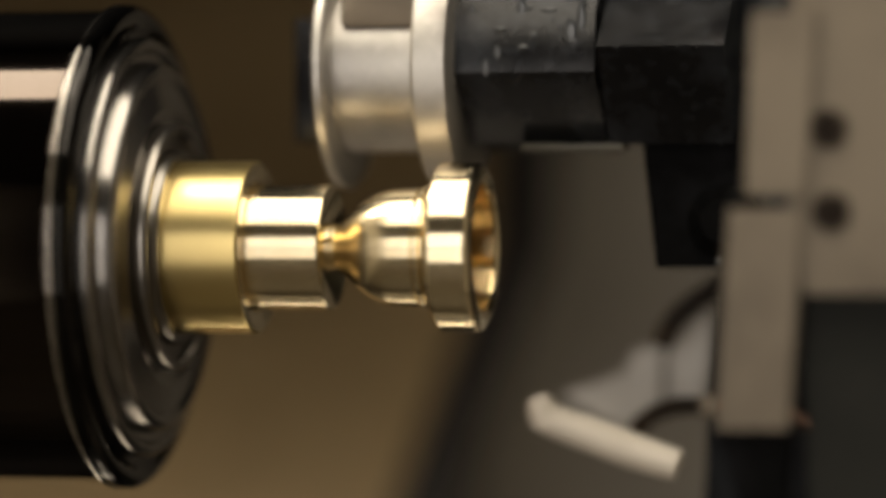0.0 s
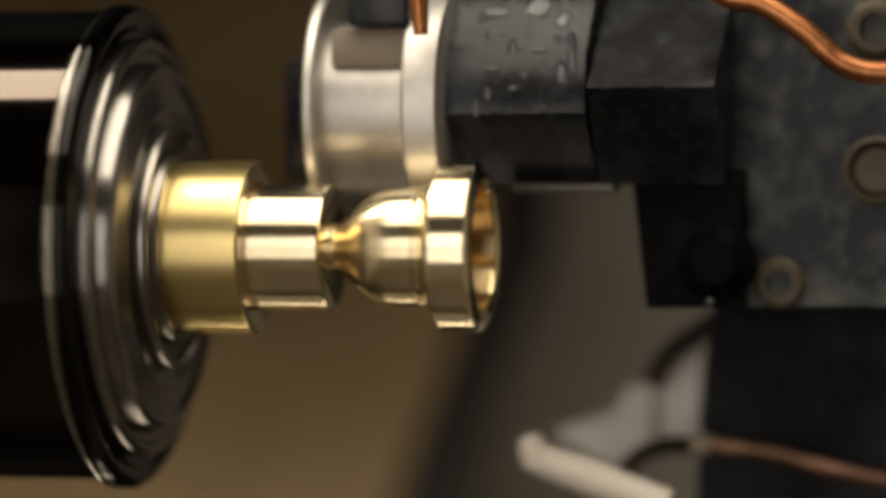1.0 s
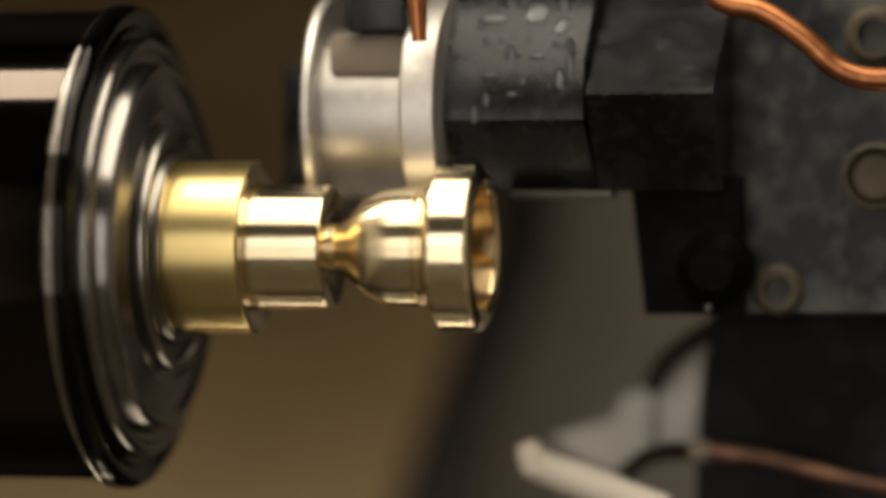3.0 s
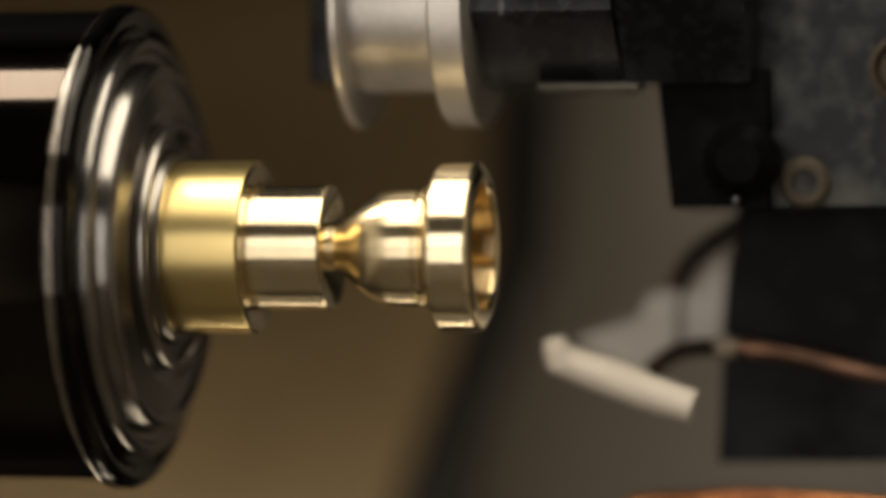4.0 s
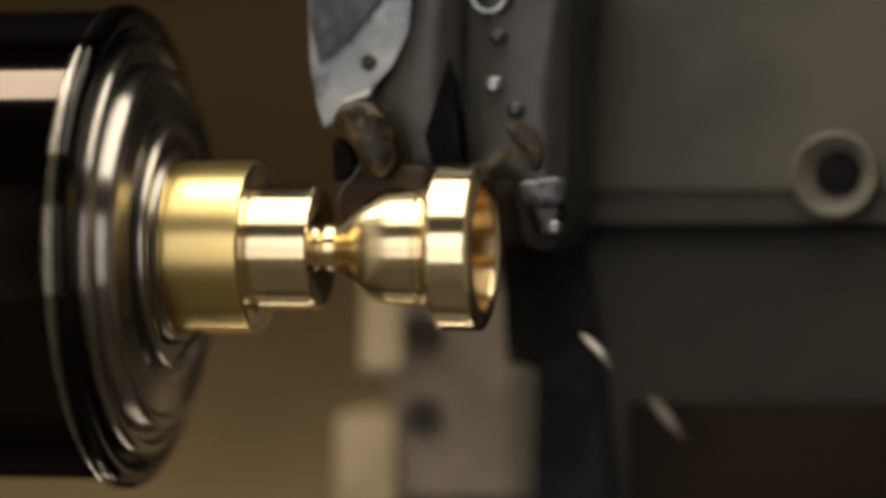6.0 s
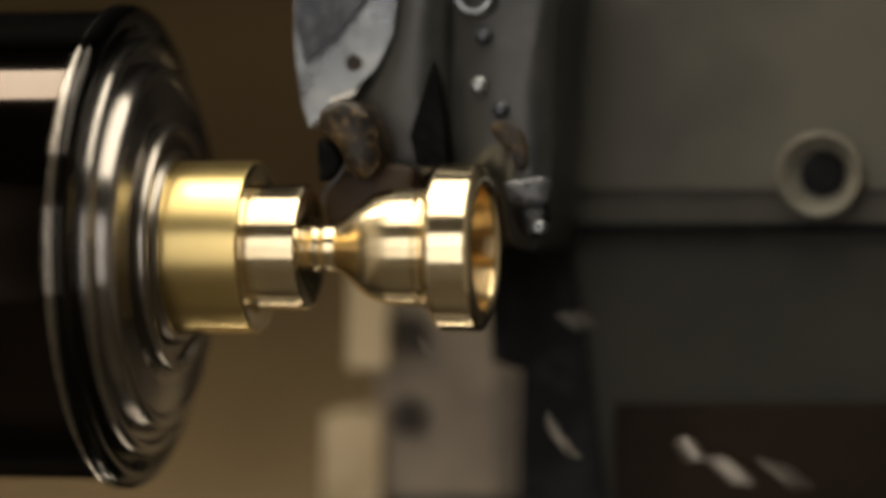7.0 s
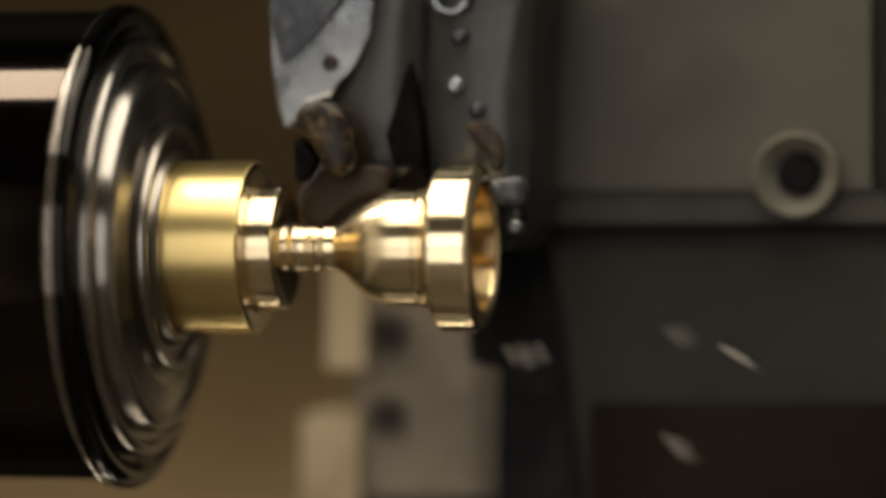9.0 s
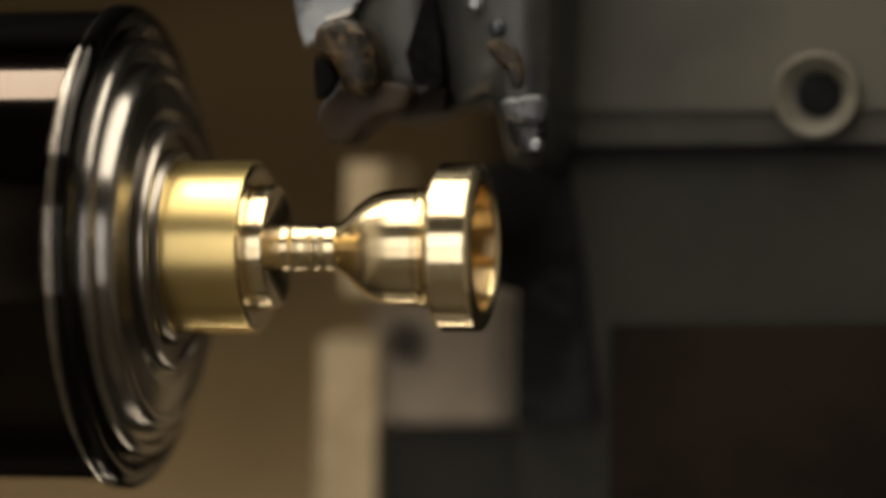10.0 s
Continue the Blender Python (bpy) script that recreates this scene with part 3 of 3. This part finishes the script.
    # Dark sheet laid over the chip breaker's shadowed, dirty lower right.
    part("shaded_dirt", prism([(-0.0209, 0.0118, 0.0163), (-0.0174, 0.0118, 0.0135), (-0.0103, 0.0118, 0.0131), (-0.0105, 0.0118, 0.0092), (-0.0216, 0.0118, 0.0079)], (0, 0.006, 0), 0.0010), DARK_BROWN, shank, "", b)
    # Dark disc standing in for the shade inside a small hole.
    part("pit_shade", ring_plate((-0.0256, 0.0090, 0.0301), 0.0013, 0.0003, 0.002, w=0.0004), HOSE, shank, "", b)
    # Black lump standing in for the shaded hollow left of the insert.
    part("gullet_shade", lump([(-0.0292, 0.0005, 0.0173), (-0.0274, 0.0005, 0.0166), (-0.0257, 0.0005, 0.0139), (-0.0267, 0.0005, 0.0118), (-0.0288, 0.0005, 0.0106), (-0.0292, 0.0005, 0.0126)], 0.004, 0.0006), MATT_BLACK, shank, "", b)
    clamp = part("tool_clamp", lump([(-0.0109, 0.0157, 0.0546), (0.0071, 0.0157, 0.0543), (0.0071, 0.0157, 0.0312), (0.0066, 0.0157, 0.0100), (0.0053, 0.0157, 0.0007), (-0.0004, 0.0157, 0.0007), (-0.0033, 0.0157, 0.0109), (-0.0104, 0.0157, 0.0128)], 0.022, 0.0030), OILY, turret, "oily dark steel tool clamp", b)
    part("screw", ring_plate((-0.0045, 0.0108, 0.0343), 0.0014, 0.0, 0.006, w=0.0008), BLUED, clamp, "", b)
    part("screw", ring_plate((-0.0059, 0.0108, 0.0410), 0.0036, 0.0022, 0.006, w=0.0006), TOOL_STEEL, clamp, "worn clamp screw", b)
    part("screw", ring_plate((-0.0052, 0.0108, 0.0263), 0.0015, 0.0, 0.006, w=0.0008), TOOL_STEEL, clamp, "", b)
    part("screw", ring_plate((-0.0016, 0.0112, 0.0223), 0.0014, 0.0, 0.006, w=0.0008), BLUED, clamp, "", b)
    part("worn_edge", lump([(-0.0033, 0.0122, 0.0197), (-0.0008, 0.0122, 0.0206), (0.0016, 0.0122, 0.0189), (0.0027, 0.0122, 0.0162), (0.0024, 0.0122, 0.0127), (0.0009, 0.0122, 0.0127), (0.0001, 0.0122, 0.0154), (-0.0018, 0.0122, 0.0169)], 0.003, 0.0006), CARBIDE, clamp, "worn brassy edge", b)
    part("foot", lump([(-0.0008, 0.0110, 0.0103), (0.0020, 0.0110, 0.0110), (0.0058, 0.0110, 0.0113), (0.0064, 0.0110, 0.0090), (0.0058, 0.0110, 0.0069), (0.0025, 0.0110, 0.0066), (0.0002, 0.0110, 0.0075)], 0.008, 0.0010), FOOT, clamp, "worn grey foot", b)
    part("foot_base", lump([(0.0002, 0.0125, 0.0070), (0.0057, 0.0125, 0.0071), (0.0059, 0.0125, 0.0039), (0.0046, 0.0125, 0.0018), (0.0017, 0.0125, 0.0020)], 0.006, 0.0006), BLACK_STEEL, clamp, "", b)
    # Bright disc put in for the highlight below the foot.
    part("screw", ring_plate((0.0053, 0.0088, 0.0032), 0.0011, 0.0003, 0.003, w=0.0004), TOOL_STEEL, clamp, "bright disc for the foot's highlight", b)
    plate = part("turret_plate", prism([(0.0013, 0.0400, 0.0613), (0.0595, 0.0400, 0.0600), (0.0595, 0.0400, 0.0097), (0.0013, 0.0400, 0.0099)], (0, 0.02, 0), 0.0008), PLATE, turret, "olive-grey oily turret plate with a bolt hole", b)
    part("ledge", prism([(0.0011, 0.0410, 0.0099), (0.0594, 0.0410, 0.0097), (0.0673, 0.0410, 0.0036), (0.0011, 0.0410, 0.0036)], (0, 0.03, 0), 0.0008), LEDGE, plate, "", b)
    seat = lathe([(0.0, 0.0072), (-0.0028, 0.0072), (-0.0032, 0.0070), (-0.0033, 0.0067), (-0.0008, 0.0044), (0.0002, 0.0041), (0.0002, 0.0)], 48)
    part("bolt_seat", seat, SEAT, plate, "countersunk bolt seat", b @ Matrix.Translation((0.0474, 0.0396, 0.0120)) @ pose(0, 0, 0, 0, 0, 90))
    # Dark disc in place of the hole's own shade.
    part("bolt", ring_plate((0.0476, 0.0386, 0.0122), 0.0038, 0.0, 0.003, w=0.0006), LOWER, plate, "dark disc for the shaded hole in the seat", b)
    part("side_plate", prism([(0.0592, 0.0460, 0.0606), (0.0911, 0.0460, 0.0599), (0.0911, 0.0460, 0.0036), (0.0592, 0.0460, 0.0036)], (0, 0.02, 0), 0.0008), SHADED_PLATE, turret, "turret side plate in shade colour", b)
    part("lower_plate", prism([(-0.0040, 0.0425, 0.0033), (0.0913, 0.0425, 0.0032), (0.0913, 0.0425, -0.0805), (-0.0040, 0.0425, -0.0833)], (0, 0.02, 0), 0.0008), SHADED_PLATE, turret, "lower turret plate in shade colour", b)
    # Brown sheet over the lower part of the lower plate.
    part("brown_panel", prism([(0.0122, 0.0395, -0.0265), (0.0915, 0.0395, -0.0258), (0.0915, 0.0395, -0.0801), (0.0122, 0.0395, -0.0824)], (0, 0.0025, 0), 0.0008), DARK_BROWN, turret, "brown lower panel", b)
    # Black sheet painting the shade in the gap beside the pale block.
    part("gap_shade", prism([(-0.0101, 0.0400, 0.0006), (0.0044, 0.0400, 0.0006), (0.0068, 0.0400, -0.0117), (0.0103, 0.0400, -0.0425), (-0.0041, 0.0400, -0.0427), (-0.0037, 0.0400, -0.0209), (-0.0089, 0.0400, -0.0195)], (0, 0.0015, 0), 0.0004), LOWER, turret, "black sheet for the shade in the gap beside the pale block", b)
    # Filler block added over the shadowed strip between clamp and plate.
    part("clamp_filler", prism([(0.0005, 0.0300, 0.0471), (0.0070, 0.0300, 0.0470), (0.0068, 0.0300, 0.0225), (0.0063, 0.0300, 0.0102), (0.0005, 0.0300, 0.0102)], (0, 0.008, 0), 0.001), GUARD, turret, "dark filler between clamp and plate", b)
    # Thin black strip painting the shadow cast below the ledge.
    part("ledge_shadow", prism([(0.0019, 0.0405, 0.0040), (0.0641, 0.0405, 0.0041), (0.0641, 0.0405, 0.0025), (0.0019, 0.0405, 0.0023)], (0, 0.0015, 0), 0.0004), MATT_BLACK, plate, "", b)
    block = part("pale_block", prism([(-0.0343, 0.0600, -0.0062), (-0.0077, 0.0600, -0.0062), (-0.0085, 0.0600, -0.0439), (-0.0343, 0.0600, -0.0443)], (0, 0.02, 0), 0.0015), PALE, turret, "pale worn alloy block with two bolt holes", b)
    for px in ((-0.0277, 0.0585, -0.0152), (-0.0280, 0.0585, -0.0299)):
        # Raised dark disc that paints the shade inside the bolt hole.
        part("bolt", ring_plate(px, 0.0034, 0.0008, 0.003, w=0.0005), GUARD, block, "dark disc for a bolt hole's shade", b)
    # Darker strip that paints the shade of a vertical groove.
    part("groove_shade", prism([(-0.0123, 0.0590, -0.0209), (-0.0095, 0.0590, -0.0214), (-0.0095, 0.0590, -0.0438), (-0.0127, 0.0590, -0.0439)], (0, 0.002, 0), 0.0004), DULL_ALLOY, block, "darker strip shading the pale block", b)
    # Added dark filler that hides the wall below the pale block.
    part("block_filler", prism([(-0.0332, 0.0620, -0.0450), (-0.0076, 0.0620, -0.0446), (-0.0076, 0.0620, -0.0858), (-0.0332, 0.0620, -0.0866)], (0, 0.02, 0), 0.0015), SHADED_PLATE, turret, "dark filler below the pale block", b)
    part("gib", prism([(-0.0379, 0.0560, 0.0017), (-0.0310, 0.0560, 0.0017), (-0.0312, 0.0560, -0.0213), (-0.0384, 0.0560, -0.0213)], (0, 0.02, 0), 0.001), GIB, turret, "yellowed upper slide strip", b)
    part("gib", prism([(-0.0427, 0.0560, -0.0297), (-0.0323, 0.0560, -0.0296), (-0.0333, 0.0560, -0.0858), (-0.0441, 0.0560, -0.0861)], (0, 0.02, 0), 0.001), GIB, turret, "yellowed lower slide strip", b)


station_one()
station_two()


def earlier_station():
    """Made-up pale drilled stand-in for the earlier station, drawing back for the form tool."""
    # Placed and scaled near the camera, to fit its view and blur.
    slide = tagged(new("station_stand_in"), "pale drilled stand-in for the earlier station, drawing back", "tool slide")
    back = part("slide_body", prism([(0.0545, -0.0352, 0.0489), (0.0956, -0.0352, 0.0481), (0.0956, -0.0352, -0.0068), (0.0565, -0.0352, -0.0069), (0.0541, -0.0352, 0.0048)], (0, 0.006, 0), 0.001), DULL_ALLOY, slide)
    for place in ((0.0600, -0.0361, 0.0174), (0.0604, -0.0361, 0.0052)):
        # Dark disc, the hole's shade put in as colour.
        part("bolt", ring_plate(place, 0.0028, 0.0006, 0.002, w=0.0004), DARK_BROWN, back, "dark disc for a bolt hole's shade")
    part("gib", prism([(0.0489, -0.0371, 0.0347), (0.0585, -0.0371, 0.0346), (0.0568, -0.0371, 0.0077), (0.0479, -0.0371, 0.0077)], (0, 0.006, 0), 0.001), DULL_ALLOY, slide)
    part("gib", prism([(0.0455, -0.0371, 0.0056), (0.0563, -0.0371, 0.0056), (0.0543, -0.0371, -0.0268), (0.0435, -0.0371, -0.0269)], (0, 0.006, 0), 0.001), DULL_ALLOY, slide)
    part("foot", prism([(0.0432, -0.0352, -0.0270), (0.0545, -0.0352, -0.0269), (0.0536, -0.0352, -0.0386), (0.0469, -0.0352, -0.0387)], (0, 0.006, 0), 0.001), MATT_BLACK, slide)
    part("carrier", prism([(0.0557, -0.0314, -0.0069), (0.0995, -0.0314, -0.0068), (0.0995, -0.0314, -0.0628), (0.0574, -0.0314, -0.0638)], (0, 0.004, 0), 0.001), SHADED_PLATE, slide)
    return slide


slide = earlier_station()


# ---- chips that fly from the cut ----
def chip_mesh(seed, size):
    """A small curled ribbon of brass."""
    rnd = random.Random(seed)
    length, width, curl = size, size * (0.17 + 0.20 * rnd.random()), 0.6 + 1.9 * rnd.random()
    bm = bmesh.new()
    rows, n, thick = [], 7, 0.00022
    for i in range(n + 1):
        a = (i / n - 0.5) * curl
        w = width * (0.35 + 0.65 * math.sin(math.pi * (i + 0.7) / (n + 1.4))) * (0.6 + 0.8 * rnd.random())
        c = Vector((length * math.sin(a) / max(curl, 0.1) * 1.0, 0, length * (math.cos(a) - 1) / max(curl, 0.1)))
        nrm = Vector((math.sin(a), 0, math.cos(a)))
        rows.append([bm.verts.new(c + Vector((0, s * w / 2, 0)) + nrm * h * thick) for s, h in ((-1, 0), (1, 0), (1, 1), (-1, 1))])
    for p, q in zip(rows, rows[1:]):
        for i in range(4):
            bm.faces.new((p[i], p[(i + 1) % 4], q[(i + 1) % 4], q[i]))
    bm.faces.new(rows[0][::-1])
    bm.faces.new(rows[-1])
    return bm


# time, place at that time, length in millimetres
EARLY = [
    (5.5, (-0.0019, -0.0100, -0.0149), 5), (5.5, (0.0297, -0.0200, -0.0169), 8), (5.5, (0.0244, -0.0200, -0.0293), 8), (5.5, (0.0047, 0.0000, -0.0313), 6), (5.5, (0.0356, -0.0100, 0.0070), 6),
    (7.0, (-0.0088, 0.0000, -0.0160), 4), (7.0, (0.0146, -0.0100, -0.0299), 9), (7.0, (0.0194, -0.0200, -0.0112), 6), (7.0, (0.0353, -0.0100, -0.0313), 6), (7.0, (0.0434, -0.0200, -0.0340), 6), (7.0, (0.0500, -0.0100, -0.0352), 8),
]
MIDDLE = [
    (7.5, (0.0155, -0.0100, -0.0136), 8), (7.5, (0.0282, -0.0200, -0.0169), 10), (7.5, (0.0324, -0.0100, -0.0284), 10), (7.5, (0.0513, -0.0200, -0.0220), 12), (7.5, (-0.0007, 0.0000, -0.0296), 6), (7.5, (0.0119, 0.0000, -0.0367), 6),
    (8.0, (-0.0120, 0.0000, -0.0177), 6), (8.0, (0.0039, -0.0100, -0.0165), 4), (8.0, (0.0212, -0.0100, -0.0114), 6), (8.0, (0.0317, -0.0200, -0.0177), 6),
    (8.5, (0.0102, -0.0200, -0.0153), 6), (8.5, (0.0176, -0.0100, -0.0269), 8), (8.5, (0.0286, -0.0200, -0.0325), 8), (8.5, (0.0310, -0.0100, -0.0371), 6), (8.5, (-0.0097, 0.0000, -0.0297), 5),
]
LATE = [
    (9.0, (0.0095, -0.0100, -0.0170), 10), (9.0, (0.0356, -0.0200, -0.0136), 5), (9.0, (0.0433, -0.0100, -0.0171), 5), (9.0, (0.0356, -0.0200, -0.0308), 6),
    (9.5, (-0.0120, 0.0000, -0.0220), 7), (9.5, (0.0119, -0.0100, -0.0170), 5), (9.5, (0.0194, -0.0200, -0.0186), 6), (9.5, (0.0250, -0.0100, -0.0264), 5), (9.5, (0.0363, -0.0200, -0.0332), 8), (9.5, (0.0519, -0.0200, -0.0314), 8),
]
BETWEEN = [
    (5.2, (0.0199, -0.0200, -0.0106), 7), (5.2, (0.0416, -0.0100, -0.0002), 6), (6.0, (0.0211, -0.0100, -0.0161), 7), (6.0, (0.0335, -0.0200, -0.0261), 8), (6.3, (0.0140, -0.0100, -0.0232), 6), (6.3, (0.0387, -0.0200, -0.0191), 7),
    (6.6, (0.0282, -0.0200, -0.0209), 8), (6.6, (0.0047, 0.0000, -0.0299), 5), (7.8, (0.0274, -0.0100, -0.0125), 7), (8.3, (0.0230, -0.0200, -0.0115), 8), (8.8, (0.0247, -0.0100, -0.0213), 7), (9.3, (0.0247, -0.0200, -0.0210), 6),
]
# the steady spray in between
spray = random.Random(11)
SPRAY = []
for k in range(34):
    t = round((5.1 + 0.137 * k) * 30) / 30
    if abs(t - round(t * 2) / 2) > 0.13:
        SPRAY.append((t, (spray.uniform(0.005, 0.045), spray.uniform(-0.02, 0.0), spray.uniform(-0.034, -0.010)), spray.uniform(5, 8)))
FLIGHTS = EARLY + MIDDLE + LATE + BETWEEN + SPRAY
chips = []
for i, (_, _, mm) in enumerate(FLIGHTS):
    chips.append(tagged(part("brass_chip", chip_mesh(i, mm * 0.0007), CHIP), "tiny curled brass chip thrown off by the cutter", "metal chip", "flying brass chips"))


# ---- what moves ----
FEED = [(0.0, 0.0), (5.0, 0.0), (5.5, -0.00085), (7.0, -0.0039), (7.5, -0.0049), (8.2, -0.0064), (9.5, -0.0087), (9.8, -0.0092), (10.0, -0.0092)]


def feed_at(t):
    for (a, u), (b, v) in zip(FEED, FEED[1:]):
        if t <= b:
            return u + (v - u) * (t - a) / (b - a)
    return FEED[-1][1]


def motions():
    spin = [(i / 10, pose(0, 0, 0, 75 * i)) for i in range(101)]
    walk(chuck, spin)
    walk(mouthpiece, spin)
    walk(shoulder, [(t, pose(x, 0, 0)) for t, x in FEED])
    rows = [(0.0, 1.9, 7.6, 0), (0.5, 0.95, 3.6, 0), (1.0, 0.3, 0.95, 0), (1.5, 0.1, 0.35, 0), (2.0, 0, 0, 0), (2.5, 0, -0.2, 0), (2.7, 0, -0.2, 0), (3.2, 0.2, 0.3, 0),
            (3.8, 3.3, 12.3, 0), (4.0, 4.5, 17.5, 0), (4.2, 6, 22.5, 0), (4.2667, 9, 25, 0), (4.3, 70, 30, 0), (4.3333, 130, 30, -35), (4.3667, 120, 20, -85), (4.4, 50, 9, -90),
            (4.4333, 12, 5, -90), (4.5, 7.9, 3.9, -90), (5.0, 6.65, 0.2, -90), (5.5, 5.9, 0, -90), (7.0, 2.55, 0, -90), (8.2, 0, 0, -90), (9.5, -2.4, 0, -90), (9.7, -2.7, 0, -90), (9.8, -2.6, 0.4, -90), (9.9, -1.0, 4.5, -90), (10.0, 1.9, 13.3, -90)]
    walk(turret, [(t, Matrix.Translation(PIVOT + Vector((x / 1000, 0, z / 1000))) @ pose(0, 0, 0, r)) for t, x, z, r in rows])
    walk(slide, [(0.0, pose(0, 0, 0)), (0.1, pose(0.004, 0, 0.0005)), (0.2, pose(0.020, 0, 0.003)), (0.4, pose(0.060, 0, 0.006)), (0.7, pose(0.085, -0.01, 0.006)), (10.0, pose(0.085, -0.01, 0.006))])
    rnd = random.Random(5)
    for ob, (t, place, mm) in zip(chips, FLIGHTS):
        cut = Vector((-0.0235 + feed_at(t), -0.004, 0.0050))
        place = Vector(place)
        run = rnd.choice((2, 3)) / 30
        speed = (place - cut) / run + Vector((0, 0, 0.5 * 9.81 * run))
        t0 = t - run
        roll, slope = rnd.uniform(35, 145), rnd.uniform(-15, 75)
        out = [(0.0, pose(-0.033, 0.0, 0.0068))]
        for s in (5.0, t0 - 0.0334):
            if s <= t0 - 0.0334:
                out.append((s, pose(-0.033 + feed_at(s), 0.0, 0.0068)))
        k, fall = 0, 0.0
        while True:
            p = cut + speed * fall + Vector((0, 0, -0.5 * 9.81 * fall * fall))
            if p.z < -0.318 or t0 + fall > 9.99:
                break
            lean = slope + 5 * (k - run * 30)
            out.append((t0 + fall, Matrix.Translation(p) @ pose(0, 0, 0, 0, lean, 0) @ pose(0, 0, 0, roll + 22 * (k - run * 30))))
            k += 1
            fall += 1 / 30
        last = out[-1][1].copy()
        if t0 + fall < 9.9:
            last.translation.z = -0.319
            out.append((t0 + fall + 0.0334, last))
        out.append((10.0, last))
        seen, rows = set(), []
        for s, m in out:
            if frame(s) not in seen:
                seen.add(frame(s))
                rows.append((s, m))
        walk(ob, rows)


motions()
